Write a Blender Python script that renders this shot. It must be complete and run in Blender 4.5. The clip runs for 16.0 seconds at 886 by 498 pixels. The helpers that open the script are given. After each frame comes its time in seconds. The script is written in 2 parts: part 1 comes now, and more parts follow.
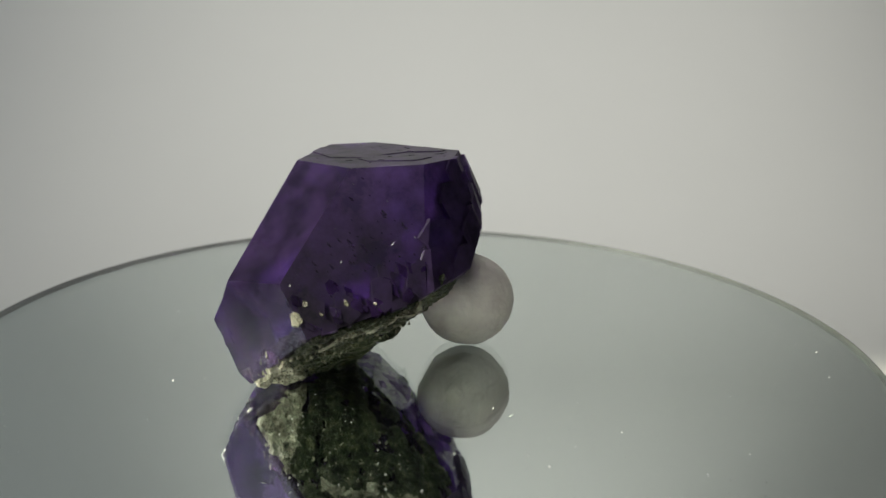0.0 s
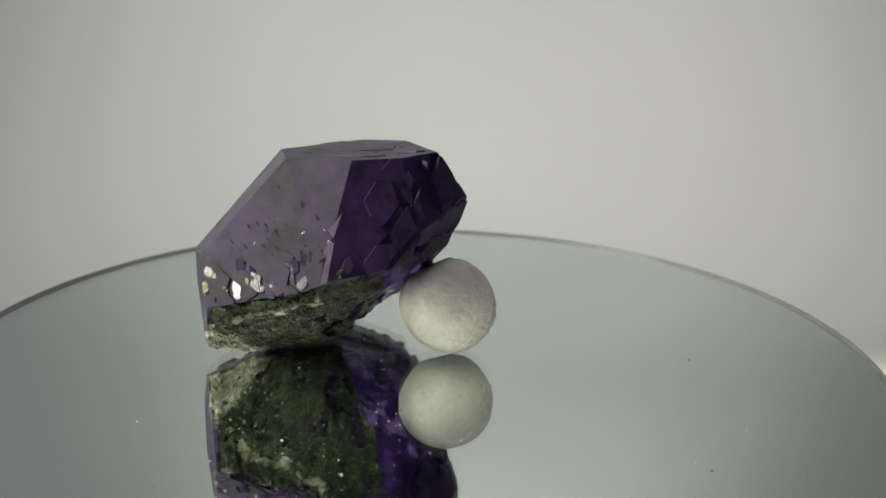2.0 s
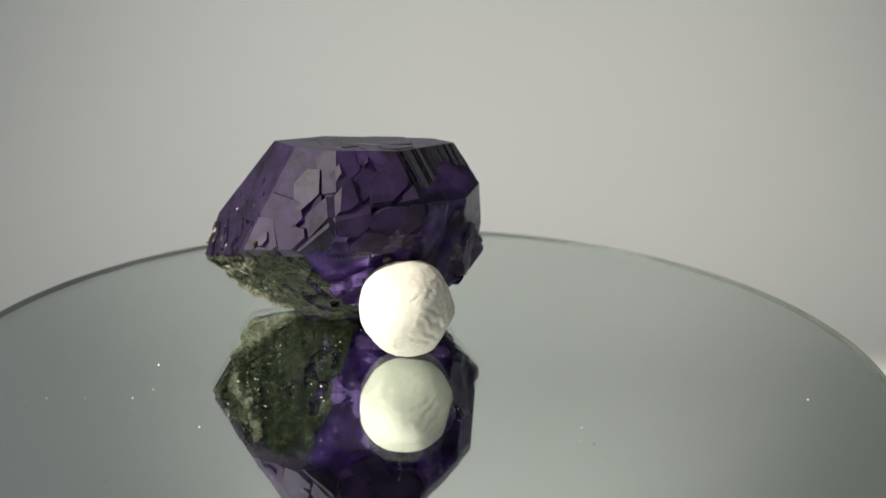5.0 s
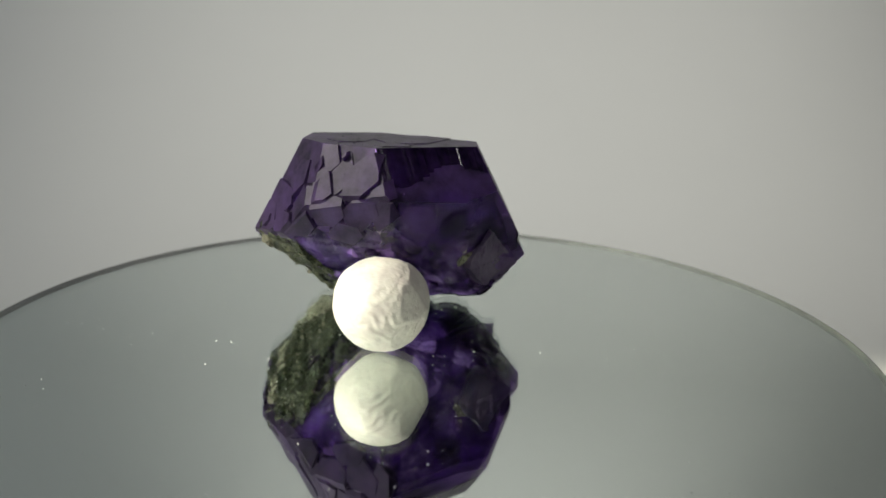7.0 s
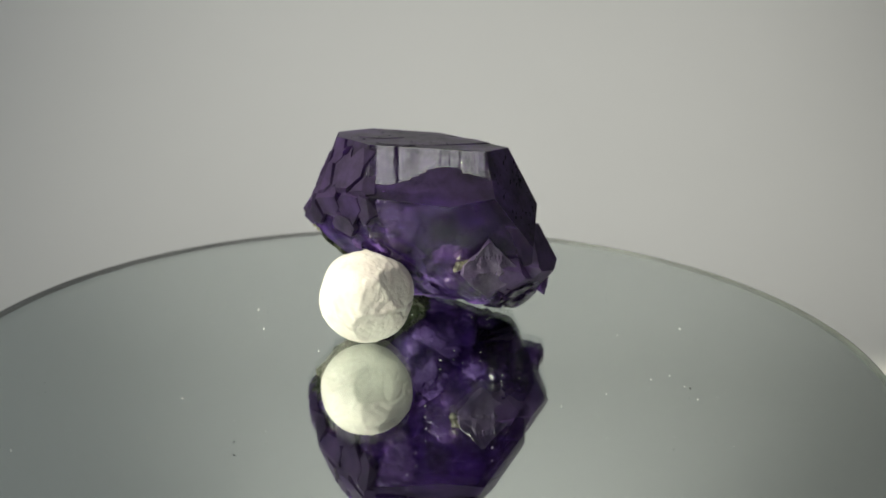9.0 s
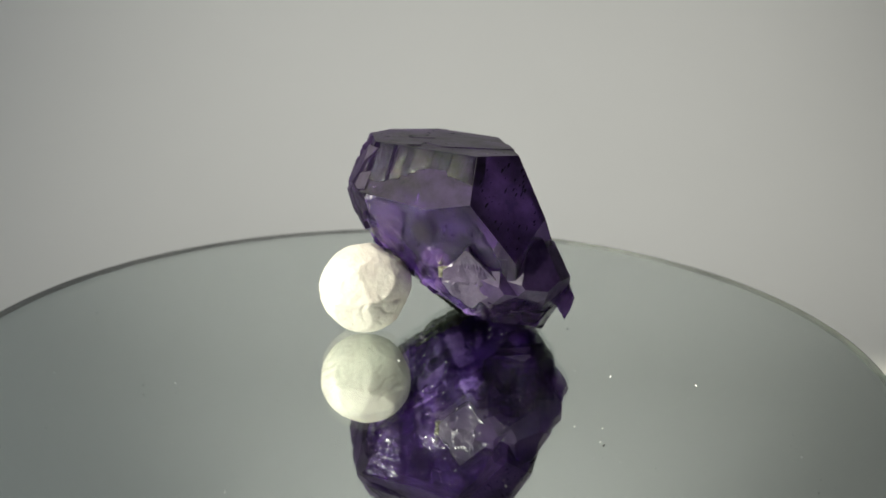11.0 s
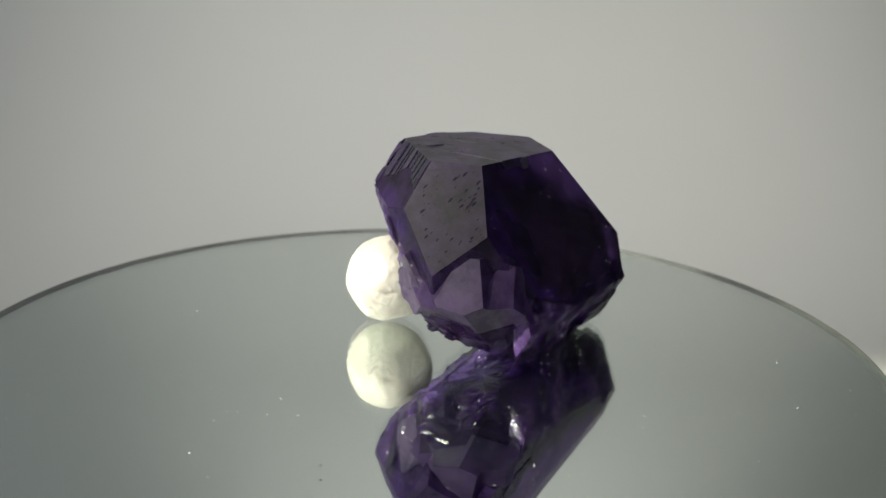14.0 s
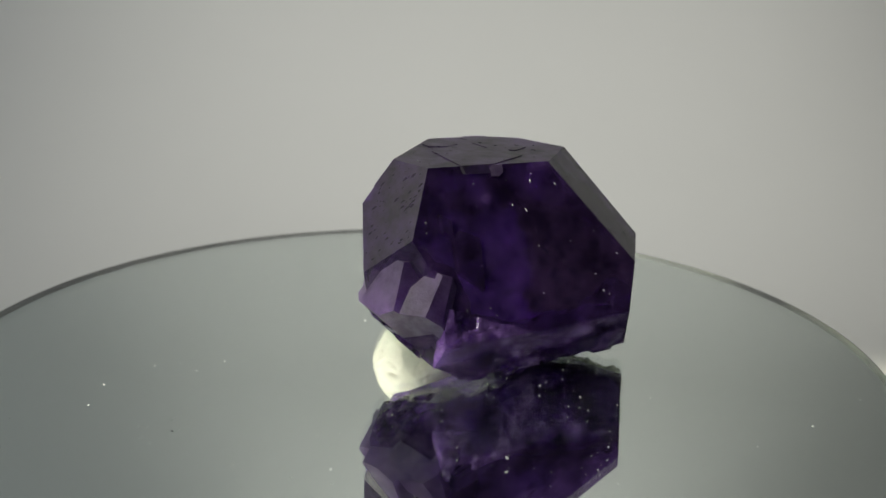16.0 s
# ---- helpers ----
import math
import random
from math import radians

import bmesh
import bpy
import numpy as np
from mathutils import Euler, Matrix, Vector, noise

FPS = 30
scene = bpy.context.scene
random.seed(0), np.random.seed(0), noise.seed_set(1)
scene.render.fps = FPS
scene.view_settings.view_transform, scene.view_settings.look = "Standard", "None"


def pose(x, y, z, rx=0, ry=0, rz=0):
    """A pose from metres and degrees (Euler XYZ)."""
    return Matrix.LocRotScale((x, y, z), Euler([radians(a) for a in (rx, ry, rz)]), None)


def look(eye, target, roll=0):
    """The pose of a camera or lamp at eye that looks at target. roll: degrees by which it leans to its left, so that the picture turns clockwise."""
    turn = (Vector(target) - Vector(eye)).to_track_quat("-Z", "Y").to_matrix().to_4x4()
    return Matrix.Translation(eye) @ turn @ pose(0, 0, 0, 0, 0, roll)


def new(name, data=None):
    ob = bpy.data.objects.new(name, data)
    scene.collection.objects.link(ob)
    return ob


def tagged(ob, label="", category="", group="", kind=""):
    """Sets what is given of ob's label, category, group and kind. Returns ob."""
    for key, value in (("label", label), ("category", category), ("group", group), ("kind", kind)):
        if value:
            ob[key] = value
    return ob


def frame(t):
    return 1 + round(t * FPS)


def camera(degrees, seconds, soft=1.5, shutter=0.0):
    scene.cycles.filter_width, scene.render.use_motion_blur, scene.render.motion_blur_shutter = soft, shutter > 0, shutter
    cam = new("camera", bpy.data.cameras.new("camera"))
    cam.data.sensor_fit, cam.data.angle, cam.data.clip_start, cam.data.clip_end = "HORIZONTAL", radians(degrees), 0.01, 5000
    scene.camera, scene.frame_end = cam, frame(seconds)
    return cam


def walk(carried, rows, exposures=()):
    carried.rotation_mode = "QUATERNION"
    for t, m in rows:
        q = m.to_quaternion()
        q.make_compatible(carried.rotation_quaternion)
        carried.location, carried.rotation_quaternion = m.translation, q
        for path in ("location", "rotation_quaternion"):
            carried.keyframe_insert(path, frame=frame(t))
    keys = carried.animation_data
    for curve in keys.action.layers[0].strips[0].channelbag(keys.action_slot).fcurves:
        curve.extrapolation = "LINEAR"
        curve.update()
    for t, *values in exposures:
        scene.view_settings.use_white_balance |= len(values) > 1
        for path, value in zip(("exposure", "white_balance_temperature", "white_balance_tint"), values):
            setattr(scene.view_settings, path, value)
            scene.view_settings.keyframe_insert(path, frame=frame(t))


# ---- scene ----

# camera: a phone on a stand, still through the whole clip
cam = camera(55.78, 16.0)
EYE = (0.0, -0.17972, 0.06870)
VIEW = look(EYE, (0.00549, -0.00610, 0.02162), 1.251)
cam.data.dof.use_dof = True
cam.data.dof.focus_distance = 0.164
cam.data.dof.aperture_fstop = 22.0
walk(cam, [(0, VIEW), (16, VIEW)], exposures=[(0, 0.17), (4.2, 0.14), (6.3, 0.0), (16, 0.0)])

# ---- light ----
world = bpy.data.worlds.new("room_air")
scene.world = world
world.use_nodes = True
world.node_tree.nodes["Background"].inputs[0].default_value = (0.05, 0.05, 0.05, 1)
world.node_tree.nodes["Background"].inputs[1].default_value = 0.2


def area_lamp(name, eye, target, size, watts, colour):
    data = bpy.data.lights.new(name, "AREA")
    data.shape, data.size, data.energy, data.color = "DISK", size, watts, colour
    ob = new(name, data)
    ob.matrix_world = look(eye, target)
    return ob


KEY_WAY = Vector((-0.745, -0.33, 0.575)).normalized()
desk_lamp = bpy.data.lights.new("desk_lamp_light", "SPOT")
desk_lamp.energy, desk_lamp.color, desk_lamp.shadow_soft_size = 42.0, (1.0, 0.98, 0.82), 0.012
desk_lamp.spot_size, desk_lamp.spot_blend = radians(11.5), 0.45
new("desk_lamp_light", desk_lamp).matrix_world = look(KEY_WAY * 0.75, (0.0, 0.0, 0.02))
area_lamp("ceiling_light", (-0.02, -0.66, 1.18), (0.06, 0.30, 0.0), 0.5, 3.45, (1.0, 0.985, 0.99))
# unseen cool fill added at the left for a bluish tint; no window there
area_lamp("cool_fill_light", (-1.05, -0.30, 0.55), (0.0, 0.0, 0.05), 0.8, 1.9, (0.74, 0.84, 1.0))
# added unseen spot, only to brighten the middle of the backdrop
spot = bpy.data.lights.new("backdrop_fill_light", "SPOT")
spot.energy, spot.color, spot.shadow_soft_size = 25.0, (1.0, 0.98, 0.95), 0.08
spot.spot_size, spot.spot_blend = radians(40), 1.0
new("backdrop_fill_light", spot).matrix_world = look((0.06, -0.02, 1.2), (0.06, 0.46, 0.06))


# ---- materials ----
def material(name):
    m = bpy.data.materials.new(name)
    m.use_nodes = True
    nt = m.node_tree
    return m, nt, nt.nodes["Principled BSDF"]


def node(nt, kind, **inputs):
    n = nt.nodes.new(kind)
    for k, v in inputs.items():
        n.inputs[k].default_value = v
    return n


def mapped(nt, scale, out="Object"):
    tc = nt.nodes.new("ShaderNodeTexCoord")
    mp = node(nt, "ShaderNodeMapping", Scale=scale)
    nt.links.new(tc.outputs[out], mp.inputs["Vector"])
    return mp.outputs["Vector"]


def ramp(nt, fac, stops):
    r = nt.nodes.new("ShaderNodeValToRGB")
    while len(r.color_ramp.elements) < len(stops):
        r.color_ramp.elements.new(0.5)
    for e, (pos, col) in zip(r.color_ramp.elements, stops):
        e.position, e.color = pos, (*col, 1)
    nt.links.new(fac, r.inputs["Fac"])
    return r.outputs["Color"]


def add_bump(nt, bsdf, height, strength, distance, before=None):
    b = node(nt, "ShaderNodeBump", Strength=strength, Distance=distance)
    nt.links.new(height, b.inputs["Height"])
    if before is not None:
        nt.links.new(before, b.inputs["Normal"])
    nt.links.new(b.outputs["Normal"], bsdf.inputs["Normal"])
    return b.outputs["Normal"]


def paper_material():
    m, nt, b = material("white_paper")
    v = mapped(nt, (1, 1, 1))
    n = node(nt, "ShaderNodeTexNoise", Scale=4.0, Detail=4.0)
    nt.links.new(v, n.inputs["Vector"])
    nt.links.new(ramp(nt, n.outputs["Fac"], [(0.3, (0.75, 0.755, 0.70)), (0.7, (0.79, 0.795, 0.74))]), b.inputs["Base Color"])
    b.inputs["Roughness"].default_value = 0.75
    g = node(nt, "ShaderNodeTexNoise", Scale=600.0, Detail=2.0)
    nt.links.new(v, g.inputs["Vector"])
    add_bump(nt, b, g.outputs["Fac"], 0.1, 0.0005)
    return m


def wall_material():
    m, nt, b = material("grey_wall_paint")
    n = node(nt, "ShaderNodeTexNoise", Scale=3.0, Detail=5.0)
    nt.links.new(mapped(nt, (1, 1, 1)), n.inputs["Vector"])
    nt.links.new(ramp(nt, n.outputs["Fac"], [(0.3, (0.10, 0.098, 0.092)), (0.7, (0.14, 0.137, 0.13))]), b.inputs["Base Color"])
    b.inputs["Roughness"].default_value = 0.8
    return m


def mirror_material():
    m, nt, b = material("silvered_mirror")
    b.inputs["Base Color"].default_value = (0.77, 0.815, 0.80, 1)
    b.inputs["Metallic"].default_value = 1.0
    b.inputs["Roughness"].default_value = 0.0
    return m


def glass_material():
    m, nt, b = material("clear_glass")
    b.inputs["Base Color"].default_value = (0.97, 0.99, 0.97, 1)
    b.inputs["Transmission Weight"].default_value = 1.0
    b.inputs["Roughness"].default_value = 0.0
    b.inputs["IOR"].default_value = 1.5
    return m


def edge_material():
    m, nt, b = material("ground_glass_edge")
    n = node(nt, "ShaderNodeTexNoise", Scale=400.0, Detail=3.0)
    nt.links.new(mapped(nt, (1, 1, 0.1)), n.inputs["Vector"])
    nt.links.new(ramp(nt, n.outputs["Fac"], [(0.3, (0.04, 0.043, 0.038)), (0.7, (0.08, 0.086, 0.075))]), b.inputs["Base Color"])
    b.inputs["Roughness"].default_value = 0.3
    return m


def plastic_material():
    m, nt, b = material("black_plastic")
    b.inputs["Base Color"].default_value = (0.02, 0.02, 0.02, 1)
    b.inputs["Roughness"].default_value = 0.5
    return m


def crystal_material(name, deep, clear, rough, glassy, grooves=None, ior=1.5):
    """Purple quartz: a dark coloured body with some light through it, etched facets."""
    m, nt, b = material(name)
    v = mapped(nt, (1000, 1000, 1000))
    zone = node(nt, "ShaderNodeTexNoise", Scale=0.15, Detail=6.0, Roughness=0.65)
    nt.links.new(v, zone.inputs["Vector"])
    nt.links.new(ramp(nt, zone.outputs["Fac"], [(0.37, deep), (0.64, clear)]), b.inputs["Base Color"])
    b.inputs["Transmission Weight"].default_value = glassy
    b.inputs["IOR"].default_value = ior
    film = node(nt, "ShaderNodeTexNoise", Scale=0.35, Detail=6.0, Roughness=0.65)
    nt.links.new(v, film.inputs["Vector"])
    r = node(nt, "ShaderNodeMapRange")
    r.inputs["From Min"].default_value, r.inputs["From Max"].default_value = 0.35, 0.7
    r.inputs["To Min"].default_value, r.inputs["To Max"].default_value = rough * 0.94, rough * 1.07
    nt.links.new(film.outputs["Fac"], r.inputs["Value"])
    nt.links.new(r.outputs["Result"], b.inputs["Roughness"])
    fine = node(nt, "ShaderNodeTexNoise", Scale=2.6, Detail=4.0)
    nt.links.new(v, fine.inputs["Vector"])
    first = add_bump(nt, b, fine.outputs["Fac"], 0.16, 0.0003)
    if grooves:
        lines = node(nt, "ShaderNodeTexNoise", Scale=1.0, Detail=5.0, Roughness=0.7)
        nt.links.new(mapped(nt, grooves), lines.inputs["Vector"])
        first = add_bump(nt, b, lines.outputs["Fac"], 0.3, 0.0002, first)
    return m


def matrix_material(name, dark, mid, light, bump):
    m, nt, b = material(name)
    v = mapped(nt, (1000, 1000, 1000))
    n = node(nt, "ShaderNodeTexNoise", Scale=0.45, Detail=8.0, Roughness=0.7)
    nt.links.new(v, n.inputs["Vector"])
    nt.links.new(ramp(nt, n.outputs["Fac"], [(0.36, dark), (0.52, mid), (0.68, light)]), b.inputs["Base Color"])
    b.inputs["Roughness"].default_value = 0.45
    f = node(nt, "ShaderNodeTexVoronoi", Scale=1.6)
    nt.links.new(v, f.inputs["Vector"])
    first = add_bump(nt, b, f.outputs["Distance"], bump, 0.0008)
    add_bump(nt, b, n.outputs["Fac"], bump, 0.0012, first)
    return m


def putty_material():
    m, nt, b = material("white_putty")
    v = mapped(nt, (1000, 1000, 1000))
    n = node(nt, "ShaderNodeTexNoise", Scale=0.25, Detail=6.0)
    nt.links.new(v, n.inputs["Vector"])
    nt.links.new(ramp(nt, n.outputs["Fac"], [(0.3, (0.60, 0.545, 0.495)), (0.6, (0.73, 0.695, 0.615))]), b.inputs["Base Color"])
    b.inputs["Roughness"].default_value = 0.55
    b.inputs["Subsurface Weight"].default_value = 0.15
    b.inputs["Subsurface Radius"].default_value = (0.002, 0.0018, 0.0016)
    b.inputs["Subsurface Scale"].default_value = 1.0
    w = node(nt, "ShaderNodeTexNoise", Scale=0.7, Detail=4.0, Distortion=1.5)
    nt.links.new(mapped(nt, (1000, 400, 1000)), w.inputs["Vector"])
    add_bump(nt, b, w.outputs["Fac"], 0.25, 0.0008)
    return m


def speck_material(name, colour, sheen=0.5):
    m, nt, b = material(name)
    b.inputs["Specular IOR Level"].default_value = sheen
    b.inputs["Base Color"].default_value = (*colour, 1)
    b.inputs["Roughness"].default_value = 0.6
    return m


PAPER, WALL, MIRROR, GLASS = paper_material(), wall_material(), mirror_material(), glass_material()
EDGE, PLASTIC, PUTTY = edge_material(), plastic_material(), putty_material()
CRYSTAL = crystal_material("purple_quartz", (0.037, 0.018, 0.076), (0.19, 0.09, 0.37), 0.42, 0.94, None, 1.31)
DULL = crystal_material("dull_purple_quartz", (0.037, 0.018, 0.076), (0.205, 0.10, 0.39), 0.60, 0.94, None, 1.29)
FILMED = crystal_material("filmed_purple_quartz", (0.037, 0.018, 0.076), (0.205, 0.10, 0.39), 0.45, 0.94, None, 1.45)
CLEAN = crystal_material("clean_purple_quartz", (0.058, 0.026, 0.125), (0.25, 0.12, 0.48), 0.24, 0.93, None, 1.38)
PLATE = crystal_material("plate_purple_quartz", (0.062, 0.032, 0.125), (0.24, 0.125, 0.42), 0.54, 0.90, None, 1.30)
SHOOT = crystal_material("clear_purple_quartz", (0.13, 0.06, 0.28), (0.45, 0.26, 0.72), 0.42, 0.92, None, 1.33)
GLASSY = crystal_material("glassy_purple_quartz", (0.10, 0.040, 0.24), (0.42, 0.23, 0.70), 0.12, 0.95, None, 1.5)
# near black, since the dark of the pits' hollows is put into the colour
PIT_SHADE = speck_material("etch_pit_shade", (0.012, 0.007, 0.022), 0.05)
BROKEN = crystal_material("broken_purple_quartz", (0.11, 0.046, 0.26), (0.40, 0.21, 0.70), 0.22, 0.80, None, 1.5)
STRIATED = crystal_material("striated_purple_quartz", (0.03, 0.009, 0.080), (0.12, 0.045, 0.28), 0.12, 0.92, (1500, 1500, 150), 1.7)
# lighter, less clear: the violet glow of light coming through is in this colour
LILAC_GLOW = crystal_material("lilac_glow_broken_quartz", (0.16, 0.07, 0.36), (0.46, 0.26, 0.84), 0.25, 0.45)
PALE = crystal_material("smoky_pale_quartz", (0.11, 0.07, 0.19), (0.32, 0.24, 0.42), 0.30, 0.74)
FLAKE = matrix_material("pale_mica", (0.07, 0.066, 0.038), (0.21, 0.20, 0.14), (0.50, 0.48, 0.39), 0.4)
GREEN = matrix_material("green_mica_rock", (0.008, 0.010, 0.005), (0.030, 0.040, 0.011), (0.12, 0.11, 0.06), 0.9)
# the white serves the real dust and the painted glints on the crystal
WHITE_DUST_GLINT, DARK_DUST = speck_material("white_dust_and_glint", (0.68, 0.68, 0.66)), speck_material("dark_dust", (0.03, 0.03, 0.03))


# ---- building helpers ----
def part(name, bm, mat, parent=None, label="", smooth=False):
    me = bpy.data.meshes.new(name)
    if smooth:
        for f in bm.faces:
            f.smooth = True
    bm.to_mesh(me)
    bm.free()
    me.materials.append(mat)
    ob = new(name, me)
    ob.parent = parent
    if label:
        ob["label"] = label
    return ob


def cut_block(planes, half=0.08, centre=(0, 0, 0)):
    """A block cut by planes (normal, distance from the centre): a convex crystal."""
    bm = bmesh.new()
    bmesh.ops.create_cube(bm, size=2 * half)
    for n, d in planes:
        n = Vector(n).normalized()
        r = bmesh.ops.bisect_plane(bm, geom=bm.verts[:] + bm.edges[:] + bm.faces[:], plane_co=n * d, plane_no=n, clear_outer=True, dist=1e-7)
        rim = [e for e in r["geom_cut"] if isinstance(e, bmesh.types.BMEdge)]
        if rim:
            bmesh.ops.contextual_create(bm, geom=rim)
    bmesh.ops.recalc_face_normals(bm, faces=bm.faces[:])
    bmesh.ops.translate(bm, verts=bm.verts[:], vec=centre)
    return bm


def lathe(profile, steps, open_below=False, ring=False):
    """A closed ring of revolution round the z axis from (radius, height) pairs."""
    bm = bmesh.new()
    rings = []
    for r, z in profile:
        rings.append([bm.verts.new((r * math.cos(2 * math.pi * i / steps), r * math.sin(2 * math.pi * i / steps), z)) for i in range(steps)])
    for a, b in zip(rings, rings[1:]):
        for i in range(steps):
            j = (i + 1) % steps
            bm.faces.new((a[i], a[j], b[j], b[i]))
    if ring:
        for i in range(steps):
            j = (i + 1) % steps
            bm.faces.new((rings[-1][i], rings[-1][j], rings[0][j], rings[0][i]))
    else:
        if not open_below:
            bm.faces.new(rings[0][::-1])
        bm.faces.new(rings[-1])
    bmesh.ops.recalc_face_normals(bm, faces=bm.faces[:])
    return bm


# ---- the setting ----
def build_setting():
    # white paper sweep under and behind the turntable
    bm = bmesh.new()
    line = [(-0.9, -0.075), (0.18, -0.075)]
    for k in range(1, 17):
        a = math.pi / 2 * k / 16
        line.append((0.18 + 0.30 * math.sin(a), -0.075 + 0.30 * (1 - math.cos(a))))
    line.append((0.48, 1.05))
    line = line + [(y + (0.004 if i > 1 else 0), z - (0.004 if i < 17 else 0)) for i, (y, z) in reversed(list(enumerate(line)))]
    left = [bm.verts.new((-0.95, y, z)) for y, z in line]
    right = [bm.verts.new((0.95, y, z)) for y, z in line]
    for i in range(len(line)):
        j = (i + 1) % len(line)
        bm.faces.new((left[i], left[j], right[j], right[i]))
    bmesh.ops.recalc_face_normals(bm, faces=bm.faces[:])
    tagged(part("backdrop", bm, PAPER, smooth=True), "smooth off-white paper sweep behind the turntable", "backdrop", kind="structure")
    # plain room round it
    for name, size, at in (("wall_north", (2.6, 0.1, 1.6), (0, 1.05, 0.6)), ("wall_south", (2.6, 0.1, 1.6), (0, -1.15, 0.6)),
                           ("wall_west", (0.1, 2.1, 1.6), (-1.25, -0.05, 0.6)), ("wall_east", (0.1, 2.1, 1.6), (1.25, -0.05, 0.6)),
                           ("floor", (2.6, 2.3, 0.1), (0, -0.05, -0.25)), ("ceiling", (2.6, 2.3, 0.1), (0, -0.05, 1.45))):
        bm = bmesh.new()
        bmesh.ops.create_cube(bm, size=1, matrix=Matrix.Translation(at) @ Matrix.Diagonal((*size, 1)))
        tagged(part(name, bm, WALL), "plain grey painted room surface", name.split("_")[0], kind="structure")


# ---- turntable ----
def build_turntable():
    table = new("turntable")
    tagged(table, "round mirror-topped motorised turntable with a dusty surface", "turntable")
    R = 0.0998
    part("mirror", lathe([(R - 0.0004, -0.0040), (R - 0.0004, -0.0029)], 256), MIRROR, table, "silvered mirror disc")
    bm = bmesh.new()
    bmesh.ops.create_circle(bm, cap_ends=True, segments=256, radius=R - 0.00036)
    bmesh.ops.translate(bm, verts=bm.verts[:], vec=(0, 0, -0.00002))
    glass = part("glass_top", bm, GLASS, table, "clear glass face of the mirror")
    glass.visible_shadow = False
    bm = lathe([(R - 0.00035, -0.0040), (R - 0.0002, -0.0040), (R, -0.0038), (R, -0.0003), (R - 0.0002, 0.0), (R - 0.00035, 0.0)], 256, ring=True)
    part("rim", bm, EDGE, table, "dark ground glass edge")
    part("body", lathe([(0.088, -0.030), (0.090, -0.028), (0.090, -0.006), (0.088, -0.0041)], 128), PLASTIC, table, "black plastic drive body")
    part("foot", lathe([(0.070, -0.0748), (0.072, -0.073), (0.072, -0.0305)], 96), PLASTIC, table)
    # dust lying on the glass
    for name, mat, count, seed in (("dust", WHITE_DUST_GLINT, 400, 3), ("grit", DARK_DUST, 70, 5)):
        rnd = random.Random(seed)
        bm = bmesh.new()
        for _ in range(count):
            r, a = 0.094 * math.sqrt(rnd.random()), rnd.uniform(0, 2 * math.pi)
            s = rnd.choice((0.00006, 0.00008, 0.0001, 0.00013, 0.00016)) * rnd.uniform(0.7, 1.3)
            m = Matrix.Translation((r * math.cos(a), r * math.sin(a), s * 0.4)) @ Euler((rnd.random(), rnd.random(), rnd.uniform(0, 6))).to_matrix().to_4x4()
            bmesh.ops.create_icosphere(bm, subdivisions=1, radius=s, matrix=m @ Matrix.Diagonal((rnd.uniform(0.8, 2.2), 1, 0.5, 1)))
        ob = part(name, bm, mat, table, "scattered dust specks")
        ob["kind"] = "stuff"
    return table


# ---- crystal ----
MM = 0.001
# facets of the crystal: outward normals, and their reach from the origin in mm
TOP, FACE_A, FACE_B = (-0.037, 0.022, 0.998), (-0.563, -0.476, 0.675), (0.183, -0.862, 0.473)
FACE_C, FACE_D, FACE_E = (0.907, -0.125, 0.401), (0.564, 0.613, 0.554), (-0.224, 0.863, 0.452)
FACE_F, FACE_G, CORNER = (-0.909, 0.143, 0.392), (-0.651, -0.757, -0.047), (0.735, -0.586, 0.341)
UNDER, UNDER_B, UNDER_C = (0.685, 0.078, -0.725), (0.377, -0.510, -0.773), (0.944, 0.001, -0.330)
UNDER_D, UNDER_E, UNDER_F = (0.712, 0.631, -0.309), (0.015, 0.713, -0.701), (-0.872, 0.067, -0.485)
LOW, LOW_BC, LOW_EF = (0.266, 0.141, -0.954), (0.607, -0.345, -0.716), (-0.593, 0.631, -0.500)
LOW_F, LOW_DE, SHOULDER = (-0.470, -0.016, -0.883), (0.549, 0.821, -0.158), (-0.614, 0.787, -0.040)
BODY = [(TOP, 42.6), (FACE_A, 49.9), (FACE_B, 43.5), (FACE_C, 25.7), (FACE_D, 24.3), (FACE_E, 30.5), (FACE_F, 35.6), (FACE_G, 46.0), (CORNER, 31.0),
        (UNDER, -10.5), (UNDER_B, 3.8), (UNDER_C, 1.0), (UNDER_D, -2.3), (UNDER_E, 3.0), (UNDER_F, 25.0),
        (LOW, -8.8), (LOW_BC, -1.6), (LOW_EF, 18.5), (LOW_F, 12.7), (LOW_DE, 4.3), (SHOULDER, 24.7)]
REACH = dict(BODY)
BOUND = [(n, REACH[n] + 0.7) for n in (FACE_E, FACE_F, FACE_G, UNDER_F, UNDER_E, UNDER_D, UNDER_B, UNDER, LOW, LOW_EF, LOW_F)]


def roughen(bm, longest, amount, scale, seed, octaves=4):
    """Split the faces finely and push the points about, for broken stone."""
    bmesh.ops.triangulate(bm, faces=bm.faces[:])
    for _ in range(7):
        long = [e for e in bm.edges if e.calc_length() > longest]
        if not long:
            break
        bmesh.ops.subdivide_edges(bm, edges=long, cuts=1, use_grid_fill=False)
        bmesh.ops.triangulate(bm, faces=bm.faces[:])
    bm.normal_update()
    off = Vector((seed * 3.1, seed * 1.7, seed * 2.3))
    for v in bm.verts:
        q = v.co * scale + off
        k = noise.fractal(q, 0.9, 2.2, octaves) + 0.6 * (noise.cell(q * 1.3) - 0.5)
        v.co += v.normal * (amount * k)
        v.co.z = max(v.co.z, 0.0)
    return bm


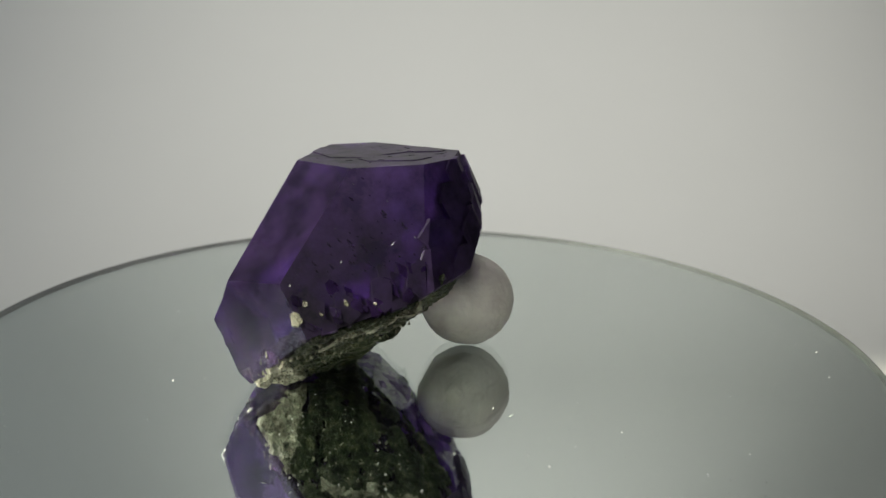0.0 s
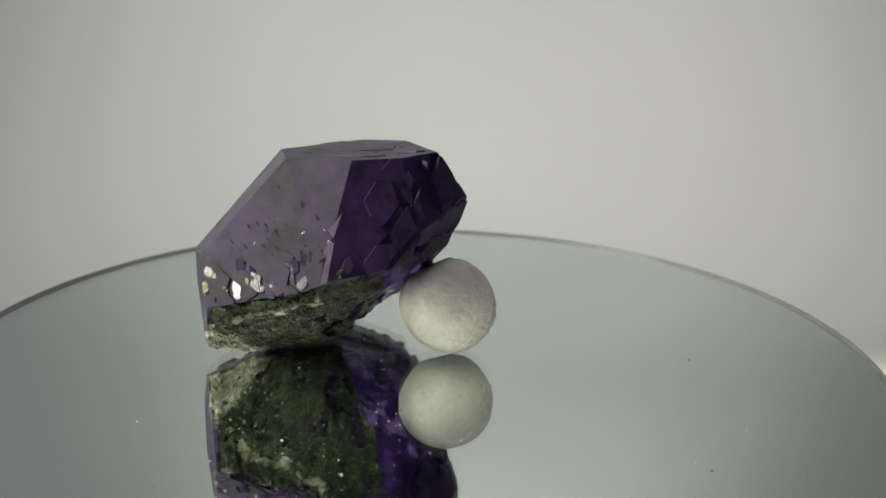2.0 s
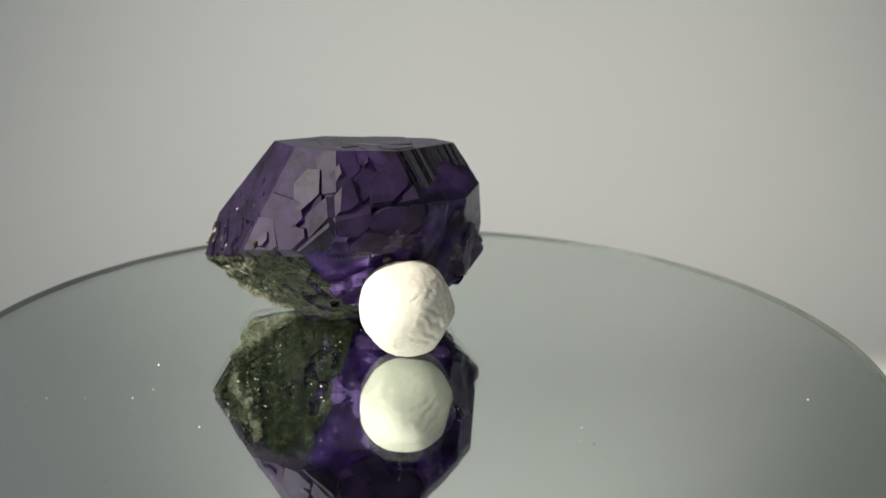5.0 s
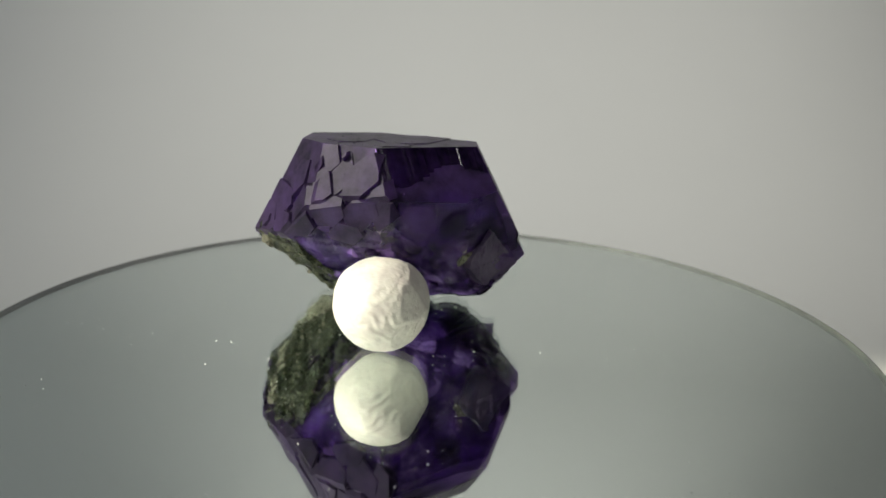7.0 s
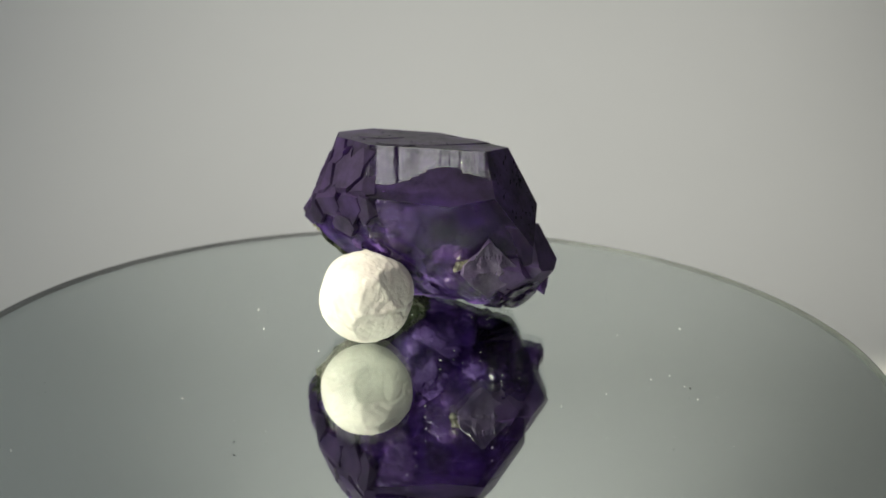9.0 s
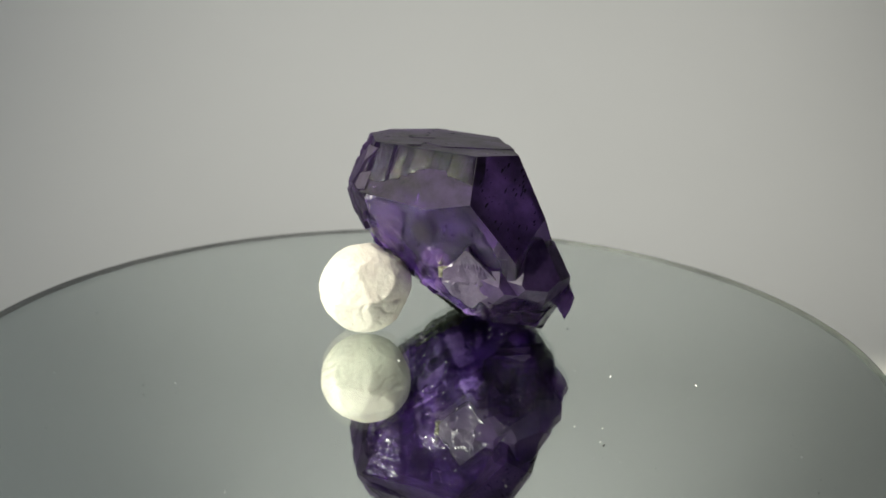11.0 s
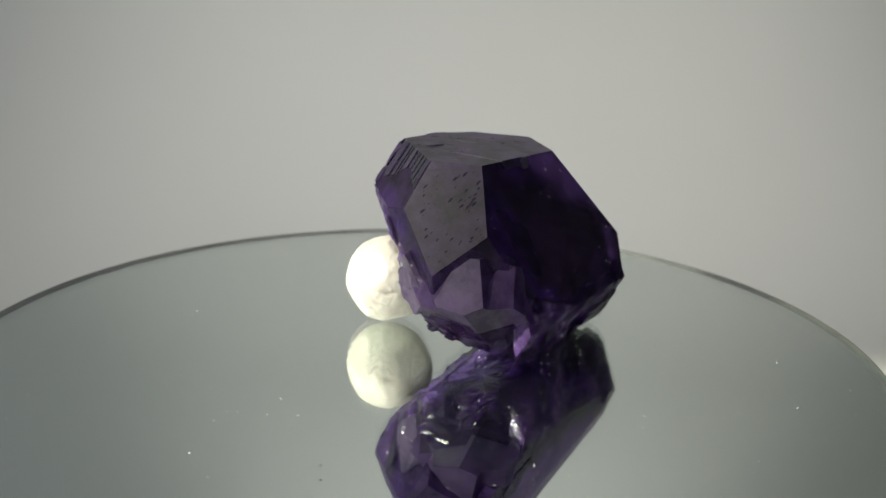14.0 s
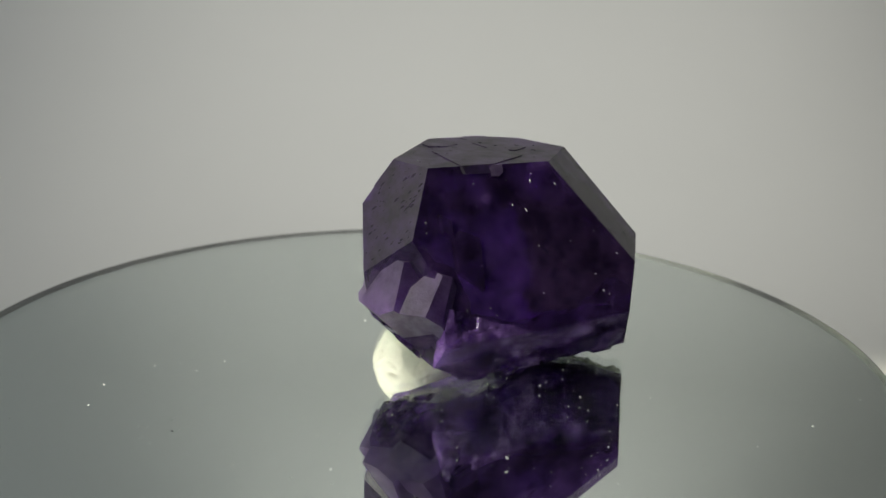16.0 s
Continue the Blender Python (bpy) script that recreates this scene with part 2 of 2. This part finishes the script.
def grown(at, sizes, turn=(0, 0, 0), squeeze=1.0):
    """A small crystal with the same facets as the large one. sizes: reach of its facets in mm: top, sides, below."""
    top, side, low = sizes
    rot = Euler([radians(a) for a in turn]).to_matrix()
    faces = [(TOP, top), (FACE_A, side), (FACE_B, side * squeeze), (FACE_C, side), (FACE_D, side * 1.05), (FACE_E, side * squeeze), (FACE_F, side * 0.95),
             (FACE_G, side * 1.1), (UNDER, low), (UNDER_F, low * 1.1), (UNDER_E, low * 1.15), (UNDER_D, side * 1.1)]
    planes = [(rot @ Vector(n), d * MM) for n, d in faces]
    planes.append(((0, 0, -1), at[2] * MM))
    planes += [(n, (d - Vector(n).dot(Vector(at))) * MM) for n, d in BOUND]
    return cut_block(planes, centre=Vector(at) * MM)


def plate(n, at, up, wide, high, thick, loose=0.05):
    """A growth plate lying on a facet with the normal n, kept inside the other facets."""
    near = [(m, d + (-0.05 if m is TOP else 0.3)) for m, d in BODY if Vector(m).dot(Vector(n)) < 0.97]
    n = Vector(n).normalized()
    u = (Vector(up) - n * n.dot(Vector(up))).normalized()
    w = n.cross(u)
    rnd = random.Random(round(at[0] * 31 + at[1] * 17 + at[2] * 7))
    lean = (n + u * rnd.uniform(-loose, loose) + w * rnd.uniform(-loose, loose)).normalized()
    planes = [(lean, thick * MM), (-n, 1.5 * MM)]
    for a, reach in ((8, high), (62, wide), (118, wide * 1.2), (188, high), (242, wide), (298, wide * 1.2)):
        a = radians(a + rnd.uniform(-7, 7))
        planes.append((u * math.cos(a) + w * math.sin(a) + n * 0.2, reach * rnd.uniform(0.7, 1.15) * MM))
    for m, d in near:
        planes.append((m, (d - Vector(m).dot(Vector(at))) * MM))
    return cut_block(planes, centre=Vector(at) * MM)


def splinter(rnd, at, size):
    """A broken chip with random flat faces."""
    planes = [((0, 0, -1), at[2] * MM)]
    for _ in range(9):
        n = Vector((rnd.gauss(0, 1), rnd.gauss(0, 1), rnd.gauss(0, 1)))
        planes.append((n, size * rnd.uniform(0.55, 1.1) * MM))
    planes += [(n, max(0.3, d + 0.5 - Vector(n).dot(Vector(at))) * MM) for n, d in BOUND]
    return cut_block(planes, centre=Vector(at) * MM, half=size * 1.4 * MM)


def on_plane(n, d, x, y=None, z=None):
    """The point of a facet at given x and z, or x and y (mm)."""
    if y is None:
        return (x, (d - n[0] * x - n[2] * z) / n[1], z)
    return (x, y, (d - n[0] * x - n[1] * y) / n[2])


def build_crystal():
    specimen = new("crystal_specimen")
    tagged(specimen, "dark purple amethyst crystal with green rock leaning on a ball", "crystal")
    floor_cut = ((0, 0, -1), 0.0)
    main = part("main_crystal", cut_block([(n, d * MM) for n, d in BODY] + [floor_cut]), CRYSTAL, specimen, "dark purple faceted crystal")
    main.data.materials.append(CLEAN)
    main.data.materials.append(FILMED)
    main.data.materials.append(DULL)
    for f in main.data.polygons:
        if any(f.normal.dot(Vector(n).normalized()) > 0.99 for n in (FACE_E,)):
            f.material_index = 0
        elif any(f.normal.dot(Vector(n).normalized()) > 0.99 for n in (FACE_B, FACE_C, FACE_D, CORNER)):
            f.material_index = 3
        elif f.normal.z > 0.99:
            f.material_index = 2
        else:
            f.material_index = 1
    rnd = random.Random(11)

    def over(n, y, z):
        return ((REACH[n] - n[1] * y - n[2] * z) / n[0], y, z)

    # growth plates stepped over the facet C, the corner beside it and below them
    for n, y, z, wide, high, thick in ((FACE_C, -8.5, 38.0, 3.4, 5.6, 0.9), (FACE_C, -19.5, 39.5, 4.0, 4.4, 0.6), (FACE_C, -14.5, 36.5, 2.8, 5.4, 0.4), (FACE_C, -17.5, 33.5, 2.6, 4.2, 1.0),
                                       (FACE_C, -3.5, 34.5, 2.2, 4.0, 0.5), (CORNER, -24.5, 35.5, 3.4, 5.4, 0.8), (CORNER, -30.5, 29.5, 4.4, 5.2, 0.7), (CORNER, -22.0, 30.5, 3.4, 5.6, 0.9),
                                       (CORNER, -34.0, 25.0, 3.8, 5.0, 0.9), (CORNER, -27.5, 24.5, 3.4, 4.0, 1.1), (CORNER, -17.5, 35.5, 2.6, 4.8, 0.5),
                                       (UNDER_C, -17.0, 29.5, 3.4, 4.2, 1.0), (UNDER_C, -9.5, 29.0, 3.8, 4.6, 0.8), (UNDER_C, -23.5, 26.5, 3.2, 4.0, 0.9), (UNDER_C, -4.0, 30.0, 2.8, 4.0, 0.7),
                                       (UNDER_C, -13.0, 25.5, 3.4, 3.0, 1.1)):
        part("growth_plate", plate(n, over(n, y, z), (0, 0.25, 1), wide, high, thick, 0.06), PLATE, main)
    for _ in range(8):
        n = rnd.choice((FACE_C, CORNER, UNDER_C))
        y, z = {FACE_C: (rnd.uniform(-22, -3), rnd.uniform(32, 41)), CORNER: (rnd.uniform(-35, -20), rnd.uniform(23, 37)), UNDER_C: (rnd.uniform(-26, -4), rnd.uniform(23, 31))}[n]
        part("growth_plate", plate(n, over(n, y, z), (0, rnd.uniform(0.1, 0.4), 1), rnd.uniform(0.6, 1.6), rnd.uniform(1.6, 3.6), rnd.uniform(0.4, 1.5), 0.22), PLATE, main)
    # stepped strips along the edge of the facet B, ragged steps at its foot, low terraces on the top and on F
    for n, x, y, z, wide, high, thick, up in ((FACE_B, -18.0, None, 20.0, 2.2, 3.6, 0.40, (-0.5, 0, 1)),
                                              (FACE_B, -12.0, None, 20.5, 1.8, 3.4, 0.35, (-0.5, 0, 1)), (FACE_B, -6.0, None, 22.0, 2.0, 3.2, 0.45, (-0.5, 0, 1)),
                                              (FACE_B, 0.5, None, 24.5, 2.2, 3.0, 0.40, (-0.4, 0, 1)), (FACE_B, -15.0, None, 17.0, 1.6, 2.6, 0.50, (-0.5, 0, 1)), (FACE_B, -3.0, None, 19.5, 1.6, 2.2, 0.50, (-0.5, 0, 1)),
                                              (TOP, -12.0, -6.0, None, 9.0, 8.0, 0.14, (1, 0.3, 0)), (TOP, -4.0, -17.0, None, 5.0, 7.0, 0.12, (1, 0.5, 0)), (TOP, 1.0, -6.0, None, 3.0, 4.0, 0.16, (1, -0.6, 0)),
                                              (FACE_F, None, 3.0, 25.0, 3.4, 6.0, 0.25, (0, -0.5, -1)), (FACE_F, None, -27.0, 14.0, 2.0, 3.6, 0.5, (0, -0.4, -1)), (FACE_F, None, 6.5, 31.0, 1.4, 2.6, 0.3, (0, -0.6, -1))):
        at = over(n, y, z) if x is None else on_plane(n, REACH[n], x, y, z)
        part("growth_plate", plate(n, at, up, wide, high, thick, 0.0 if n is TOP else 0.03), CLEAN if n is FACE_F else FILMED if n is TOP else DULL, main)
    for k in range(26):
        x = -21.0 + 27.0 * (k + rnd.random()) / 26
        z = 19.5 + 0.26 * (x + 20) + rnd.uniform(-3.0, 3.5)
        part("growth_plate", plate(FACE_B, on_plane(FACE_B, REACH[FACE_B], x, z=z), (-0.75, 0, 1), rnd.uniform(0.5, 1.2), rnd.uniform(1.2, 3.0), rnd.uniform(0.15, 0.45), 0.12), CLEAN if rnd.random() < 0.75 else DULL, main)
    # narrow ribs side by side across the facet D
    n = Vector(FACE_D).normalized()
    u = (Vector((0, 0, 1)) - n * n.z).normalized()
    w = n.cross(u)
    c = Vector(on_plane(FACE_D, REACH[FACE_D], -1.0, z=38.0))
    at = -18.0
    while at < 18.0:
        wide = rnd.choice((0.3, 0.5, 0.9, 1.6, 2.4)) * rnd.uniform(0.8, 1.2)
        a = radians(rnd.gauss(0, 3 if wide > 0.7 else 11))
        lean = n * math.cos(a) + w * math.sin(a)
        p = c + w * (at + wide / 2) + n * rnd.uniform(0.05, 0.22)
        foot = 36.2 + 1.6 * math.cos((at + wide / 2) * 0.28) + rnd.uniform(-0.2, 0.2)
        rib = cut_block([(lean, lean.dot(p) * MM), (-n, -22.5 * MM), (w, (w.dot(c) + at + wide) * MM), (-w, -(w.dot(c) + at) * MM), (TOP, 42.55 * MM), (FACE_C, 25.6 * MM),
                         (FACE_E, 30.4 * MM), ((0.1, 0.2, -1), -(foot - 0.8) * MM)])
        if len(rib.faces) > 3:
            part("rib", rib, STRIATED, main)
        at += wide
    # curved broken shells below the ribs
    for y, z, wide, high, thick in ((-4.5, 28.0, 3.0, 4.0, 0.8), (8.5, 26.0, 3.0, 3.6, 0.6)):
        part("growth_plate", plate(UNDER_D, over(UNDER_D, y, z), (0, 0.1, 1), wide, high, thick, 0.16), CLEAN, main)
    # chip in the upper edge of the facet F, pale inclusions low on B
    part("chip", plate(FACE_F, over(FACE_F, -5.6, 41.2), (0.3, 0.2, -1), 1.5, 1.9, 0.3), PALE, main, "pale chipped spot on the edge")
    for x, z, size in ((-20.4, 19.1, 1.3), (-16.4, 19.8, 0.6), (-12.3, 21.2, 0.7), (-19.2, 21.4, 0.7), (-7.4, 21.0, 0.6)):
        part("chip", plate(FACE_B, on_plane(FACE_B, REACH[FACE_B], x, z=z), (-0.6, 0, 1), size * 0.7, size, 0.42, 0.3), FLAKE, main, "pale mica inclusion")
    # smaller crystals grown beside the large one, with the same facets
    for at, sizes, turn in (((-20.4, 12.2, 16.5), (8.5, 7.0, 7.5), (0, 0, 0)), ((-25.0, 9.6, 15.5), (7.6, 6.2, 7.5), (14, -12, 18)), ((-14.5, 12.5, 16.0), (5.5, 5.6, 6.0), (0, 0, 6)),
                            ((-17.5, 13.0, 12.0), (6.0, 5.0, 6.0), (5, -4, 10)), ((-25.5, 8.5, 9.5), (6.0, 5.4, 6.5), (4, -5, 4)),
                            ((-22.8, 7.0, 6.0), (5.6, 4.6, 6.4), (0, 0, 12)), ((-19.0, 9.0, 8.0), (5.0, 4.4, 6.0), (8, 4, -14)), ((-27.5, 3.0, 7.5), (4.4, 4.4, 6.0), (6, 0, 0)),
                            ((-31.8, -24.0, 9.0), (4.8, 4.2, 4.4), (-10, 6, 20)), ((-28.0, -31.0, 11.0), (5.0, 4.2, 4.0), (0, 4, 0))):
        part("side_crystal", grown(at, sizes, turn), CLEAN if at[1] < 0 else SHOOT if at[2] > 14 else GLASSY, specimen, "lighter purple side crystal")
    for _ in range(20):
        q = Vector((rnd.uniform(-29, -14), rnd.uniform(3, 15), rnd.uniform(3.0, 13)))
        if max(Vector(UNDER_E).dot(q) - 4.5, Vector(UNDER_F).dot(q) - 25, Vector(LOW_EF).dot(q) - 19.5) > 0 or Vector(LOW).dot(q) > -7:
            continue
        part("splinter", splinter(rnd, q, rnd.uniform(1.4, 2.6)), GLASSY, specimen)
    chunk = cut_block([(LOW_DE, 5.6 * MM), (tuple(-c for c in LOW_DE), 0.0), ((0.857, -0.514, 0), -8.2 * MM), ((-0.857, 0.514, 0), 20.5 * MM), ((0.30, 0.1, -0.95), -10.6 * MM), ((0, 0.2, 1), 26.0 * MM), (FACE_E, 30.0 * MM),
                       ((-0.60, 0.36, 0.70), 26.6 * MM), ((0.60, -0.36, -0.70), -16.8 * MM), ((-0.60, 0.36, -0.70), 3.6 * MM), ((0.60, -0.36, 0.70), 7.0 * MM)])
    part("pale_chunk", roughen(chunk, 0.0010, 0.0005, 200, 12), PALE, specimen, "pale smoky quartz chunk")
    skirt = cut_block([(FACE_F, 35.9 * MM), (tuple(-c for c in FACE_F), -32.0 * MM), ((0, -0.33, 1), 13.0 * MM), (UNDER_F, 25.1 * MM), ((0, 1, 0.2), 13 * MM), ((0.3, -1, 0), 19 * MM), (FACE_E, 29 * MM), floor_cut])
    part("broken_face", roughen(skirt, 0.0008, 0.0006, 190, 19), BROKEN, specimen, "rough broken purple face")
    # broken faces low on the crystal
    inside = lambda n, d, depth: [(n, d * MM), (tuple(-c for c in n), (depth - d) * MM)]
    for n, grow, depth, seed, amount in ((UNDER_D, 0.3, 3.0, 1, 0.0011), (UNDER_F, 0.2, 3.0, 4, 0.0009), (UNDER_E, 0.2, 3.0, 6, 0.0009), (LOW_EF, 0.2, 3.0, 7, 0.0008), (UNDER, 0.2, 3.0, 8, 0.0010), (LOW, 0.2, 3.0, 3, 0.0009), (LOW_F, 0.1, 3.0, 14, 0.0008)):
        d = REACH[n] + grow
        block = cut_block(inside(n, d, depth) + [(m, (e - 0.6) * MM) for m, e in BODY if m != n] + [floor_cut])
        # the two undersides get the lilac with the glow painted in
        part("broken_face", roughen(block, 0.0009, amount, 170, seed), LILAC_GLOW if n in (UNDER, LOW) else BROKEN, specimen, "rough broken purple face")
    for n, count in ((UNDER_F, 10), (UNDER, 10), (UNDER_E, 8), (LOW_EF, 5)):
        made = 0
        while made < count:
            x, y = rnd.uniform(-37, 10), rnd.uniform(-40, 20)
            q = Vector(on_plane(n, REACH[n] - 0.4, x, y))
            if q.z < 1 or q.z > 22 or any(Vector(m).dot(q) > e - 0.6 for m, e in BODY if m != n):
                continue
            part("splinter", splinter(rnd, q, rnd.uniform(1.0, 2.0)), GLASSY, specimen)
            made += 1
    # green mica rock along the lower edge
    rock = cut_block([(UNDER_B, 4.6 * MM), (tuple(-c for c in UNDER_B), -0.5 * MM), (FACE_B, 42.9 * MM), (UNDER, -10.2 * MM), (LOW_BC, -1.2 * MM), (FACE_G, 45.0 * MM), (UNDER_C, 0.5 * MM), ((1, 0, 0), 5 * MM), (LOW_F, 11.0 * MM), (UNDER_F, 22.5 * MM), floor_cut])
    part("rock_crust", roughen(rock, 0.0006, 0.0008, 260, 2), GREEN, specimen, "green and brown mica rock crust")
    under = cut_block([(LOW_BC, -1.0 * MM), (tuple(-c for c in LOW_BC), 4.5 * MM), (UNDER_B, 4.0 * MM), (UNDER, -10.0 * MM), (UNDER_C, 0.5 * MM), (FACE_B, 42.5 * MM), (CORNER, 30.0 * MM), ((0, 1, 0), -25 * MM), floor_cut])
    part("rock_crust", roughen(under, 0.0008, 0.0008, 240, 5), GREEN, specimen, "green and brown mica rock crust")
    cream = cut_block([(UNDER_B, 5.1 * MM), (tuple(-c for c in UNDER_B), -1 * MM), ((1, 0.1, 0.3), -23.0 * MM), (FACE_G, 45.9 * MM), (FACE_B, 43.2 * MM), ((0.2, 0, 1), 5.5 * MM), (LOW_F, 12.0 * MM), (UNDER_F, 24.0 * MM), floor_cut])
    part("mica_patch", roughen(cream, 0.0006, 0.0008, 420, 9), FLAKE, specimen, "glittering cream mica patch")
    for k in range(22):
        a = k / 21 + rnd.uniform(-0.02, 0.02)
        q = Vector((-17.0, -41.4, 13.2)).lerp(Vector((0.5, -36.5, 19.0)), a) + Vector((rnd.uniform(-0.4, 0.4), 0.6, rnd.uniform(-0.9, 0.3)))
        part("mica_patch", splinter(rnd, q, rnd.uniform(0.5, 1.1)), FLAKE, specimen, "cream mica seam above the rock")
    for q, size in (((-3.4, 9.4, 20.4), 1.3), ((-4.2, 9.9, 18.4), 1.4), ((-3.2, 9.0, 16.8), 0.9)):
        part("mica_patch", splinter(rnd, q, size), FLAKE, specimen, "small cream mica vein")
    bm = bmesh.new()
    for _ in range(110):
        x = -27.0 + 26 * rnd.random() ** 2
        q = on_plane(UNDER_B, REACH[UNDER_B] + 0.7, x, z=rnd.uniform(1, 8) + 0.40 * (x + 28))
        if Vector(FACE_G).dot(Vector(q)) > 45.5 or Vector(FACE_B).dot(Vector(q)) > 43.2 or Vector(UNDER_F).dot(Vector(q)) > 23.5:
            continue
        m = Matrix.Translation(Vector(q) * MM) @ Euler((rnd.uniform(0, 6), rnd.uniform(0, 6), rnd.uniform(0, 6))).to_matrix().to_4x4()
        k = rnd.uniform(0.2, 0.6) * MM
        bmesh.ops.create_cone(bm, segments=6, radius1=k, radius2=k * 0.8, depth=k * 0.35, cap_ends=True, matrix=m)
    part("mica_grit", bm, FLAKE, specimen, "pale glittering mica flakes")["kind"] = "stuff"
    # angular etch pits scattered over the facets E, B and the top: flush shards, hollows painted dark
    bm = bmesh.new()
    for n, count, low, along, spots in ((FACE_E, 62, 24, (-8.5, -6.3, 7.7), None), (FACE_B, 64, 20, (-0.75, 0, 1), ((-10.2, 35.9, 2.6), (-13.3, 30.2, 2.2), (-6.1, 30.6, 2.4), (-18.0, 24.0, 4.0), (-4.9, 25.0, 4.5))),
                                        (TOP, 26, 0, (1, 0.4, 0), None), (FACE_A, 6, 20, (-0.5, -0.4, -1), None), (FACE_F, 10, 16, (0, -0.6, -1), None)):
        made = 0
        while made < count:
            if spots:
                sx, sz, wide = rnd.choice(spots)
                q = Vector(on_plane(n, REACH[n] + 0.01, rnd.gauss(sx, wide), z=rnd.gauss(sz, wide)))
            else:
                q = Vector(on_plane(n, REACH[n] + (0.17 if n is TOP else 0.01), rnd.uniform(-38, 12), rnd.uniform(-44, 20)))
            if q.z < low or any(Vector(m).dot(q) > e - 0.7 for m, e in BODY if m != n):
                continue
            out = Vector(n).normalized()
            u = (Vector(along) - out * out.dot(Vector(along))).normalized()
            w = out.cross(u)
            size = rnd.choice((0.14, 0.2, 0.28, 0.42, 0.62)) * rnd.uniform(0.8, 1.2)
            long = rnd.uniform(1.0, 2.4)
            shape = [(-long, -0.5), (-0.3, rnd.uniform(-0.75, -0.35)), (long, rnd.uniform(-0.5, 0.3)), (0.4 * long, rnd.uniform(0.4, 0.8)), (-0.6 * long, rnd.uniform(0.0, 0.7))]
            rim = [bm.verts.new((q + (u * a + w * b) * size * 0.6) * MM) for a, b in shape]
            base = [bm.verts.new((q + (u * a + w * b) * size * 0.6 - out * 0.06) * MM) for a, b in shape]
            bm.faces.new(rim)
            for k in range(5):
                bm.faces.new((rim[k], base[k], base[(k + 1) % 5], rim[(k + 1) % 5]))
            made += 1
    bmesh.ops.recalc_face_normals(bm, faces=bm.faces[:])
    part("etch_pits", bm, PIT_SHADE, specimen, "angular etch pits, flush shards with painted dark hollows")["kind"] = "stuff"
    # fine pale flecks on the upper facets: glints put in as white colour
    bm = bmesh.new()
    for n, count, low in ((FACE_F, 34, 14), (FACE_B, 12, 20), (TOP, 8, 0)):
        made = 0
        while made < count:
            x, y = rnd.uniform(-38, 12), rnd.uniform(-44, 20)
            q = Vector(on_plane(n, REACH[n] + 0.03, x, y))
            if q.z < low or any(Vector(m).dot(q) > e - 0.8 for m, e in BODY if m != n):
                continue
            turn = Vector(n).to_track_quat("Z", "Y").to_matrix().to_4x4() @ Matrix.Rotation(rnd.uniform(0, 6), 4, "Z")
            k = rnd.choice((0.05, 0.07, 0.1, 0.16)) * MM
            bmesh.ops.create_cone(bm, segments=5, radius1=k, radius2=k * 0.5, depth=k * 0.4, cap_ends=True, matrix=Matrix.Translation(q * MM) @ turn @ Matrix.Diagonal((rnd.uniform(0.8, 3.0), 0.7, 1, 1)))
            made += 1
    part("glint_flecks", bm, WHITE_DUST_GLINT, specimen, "fine pale flecks painted as glints on the facets")["kind"] = "stuff"
    return specimen


def build_ball():
    """Putty rolled by hand: a lumpy ball with flats, folds and finger ridges."""
    bm = bmesh.new()
    bmesh.ops.create_icosphere(bm, subdivisions=6, radius=0.01025)
    rnd = random.Random(21)
    flats = []
    while len(flats) < 13:
        n = Vector((rnd.gauss(0, 1), rnd.gauss(0, 1), rnd.gauss(0, 1))).normalized()
        flats.append((n, rnd.uniform(0.0091, 0.0100)))
    for v in bm.verts:
        n = v.co.normalized()
        p = v.co + n * (0.0006 * noise.noise(n * 1.3 + Vector((3, 1, 2))))
        for m, d in flats:
            over = p.dot(m) - d
            if over > 0:
                p -= m * over * 0.9
        fold = abs(noise.noise(n * 2.1 + Vector((7, 2, 5))))
        p -= n * 0.0006 * max(0.0, 1 - fold / 0.05) * max(0.0, noise.noise(n * 1.7 + Vector((1, 9, 4))) + 0.15)
        ridge = max(0.0, noise.noise(n * 1.8 + Vector((5, 5, 1))) - 0.15)
        p += n * 0.00022 * ridge * math.sin(p.z * 9000 + p.x * 7000 + 6 * noise.noise(n * 3))
        p += n * 0.00012 * noise.fractal(n * 9, 0.9, 2.1, 3)
        # a torn dent on one side, slanting thumb ridges on another
        slit = n - Vector((-0.54, 0.84, -0.08))
        p -= n * 0.0009 * math.exp(-(slit.xy.length / 0.13) ** 2 - (slit.z / 0.05) ** 2)
        side = math.exp(-((n - Vector((0.94, 0.25, -0.2))).length / 0.42) ** 2)
        p += n * 0.00022 * side * math.sin(22 * (n.y * 0.7 + n.z) + 5 * noise.noise(n * 4))
        v.co = p
    low = [min(v.co[k] for v in bm.verts) for k in range(3)]
    high = [max(v.co[k] for v in bm.verts) for k in range(3)]
    bmesh.ops.translate(bm, verts=bm.verts[:], vec=(0.0108 - (low[0] + high[0]) / 2, -0.0047 - (low[1] + high[1]) / 2, -low[2]))
    return tagged(part("putty_ball", bm, PUTTY, None, smooth=True), "hand-rolled white putty ball propping the crystal", "putty ball")


build_setting()
turntable = build_turntable()
crystal = build_crystal()
ball = build_ball()


# ---- what moves ----
def motions():
    spin = -15.164
    rows = [(t, pose(0, 0, 0, 0, 0, spin * t)) for t in range(17)]
    for thing in (turntable, crystal, ball):
        walk(thing, rows)


motions()
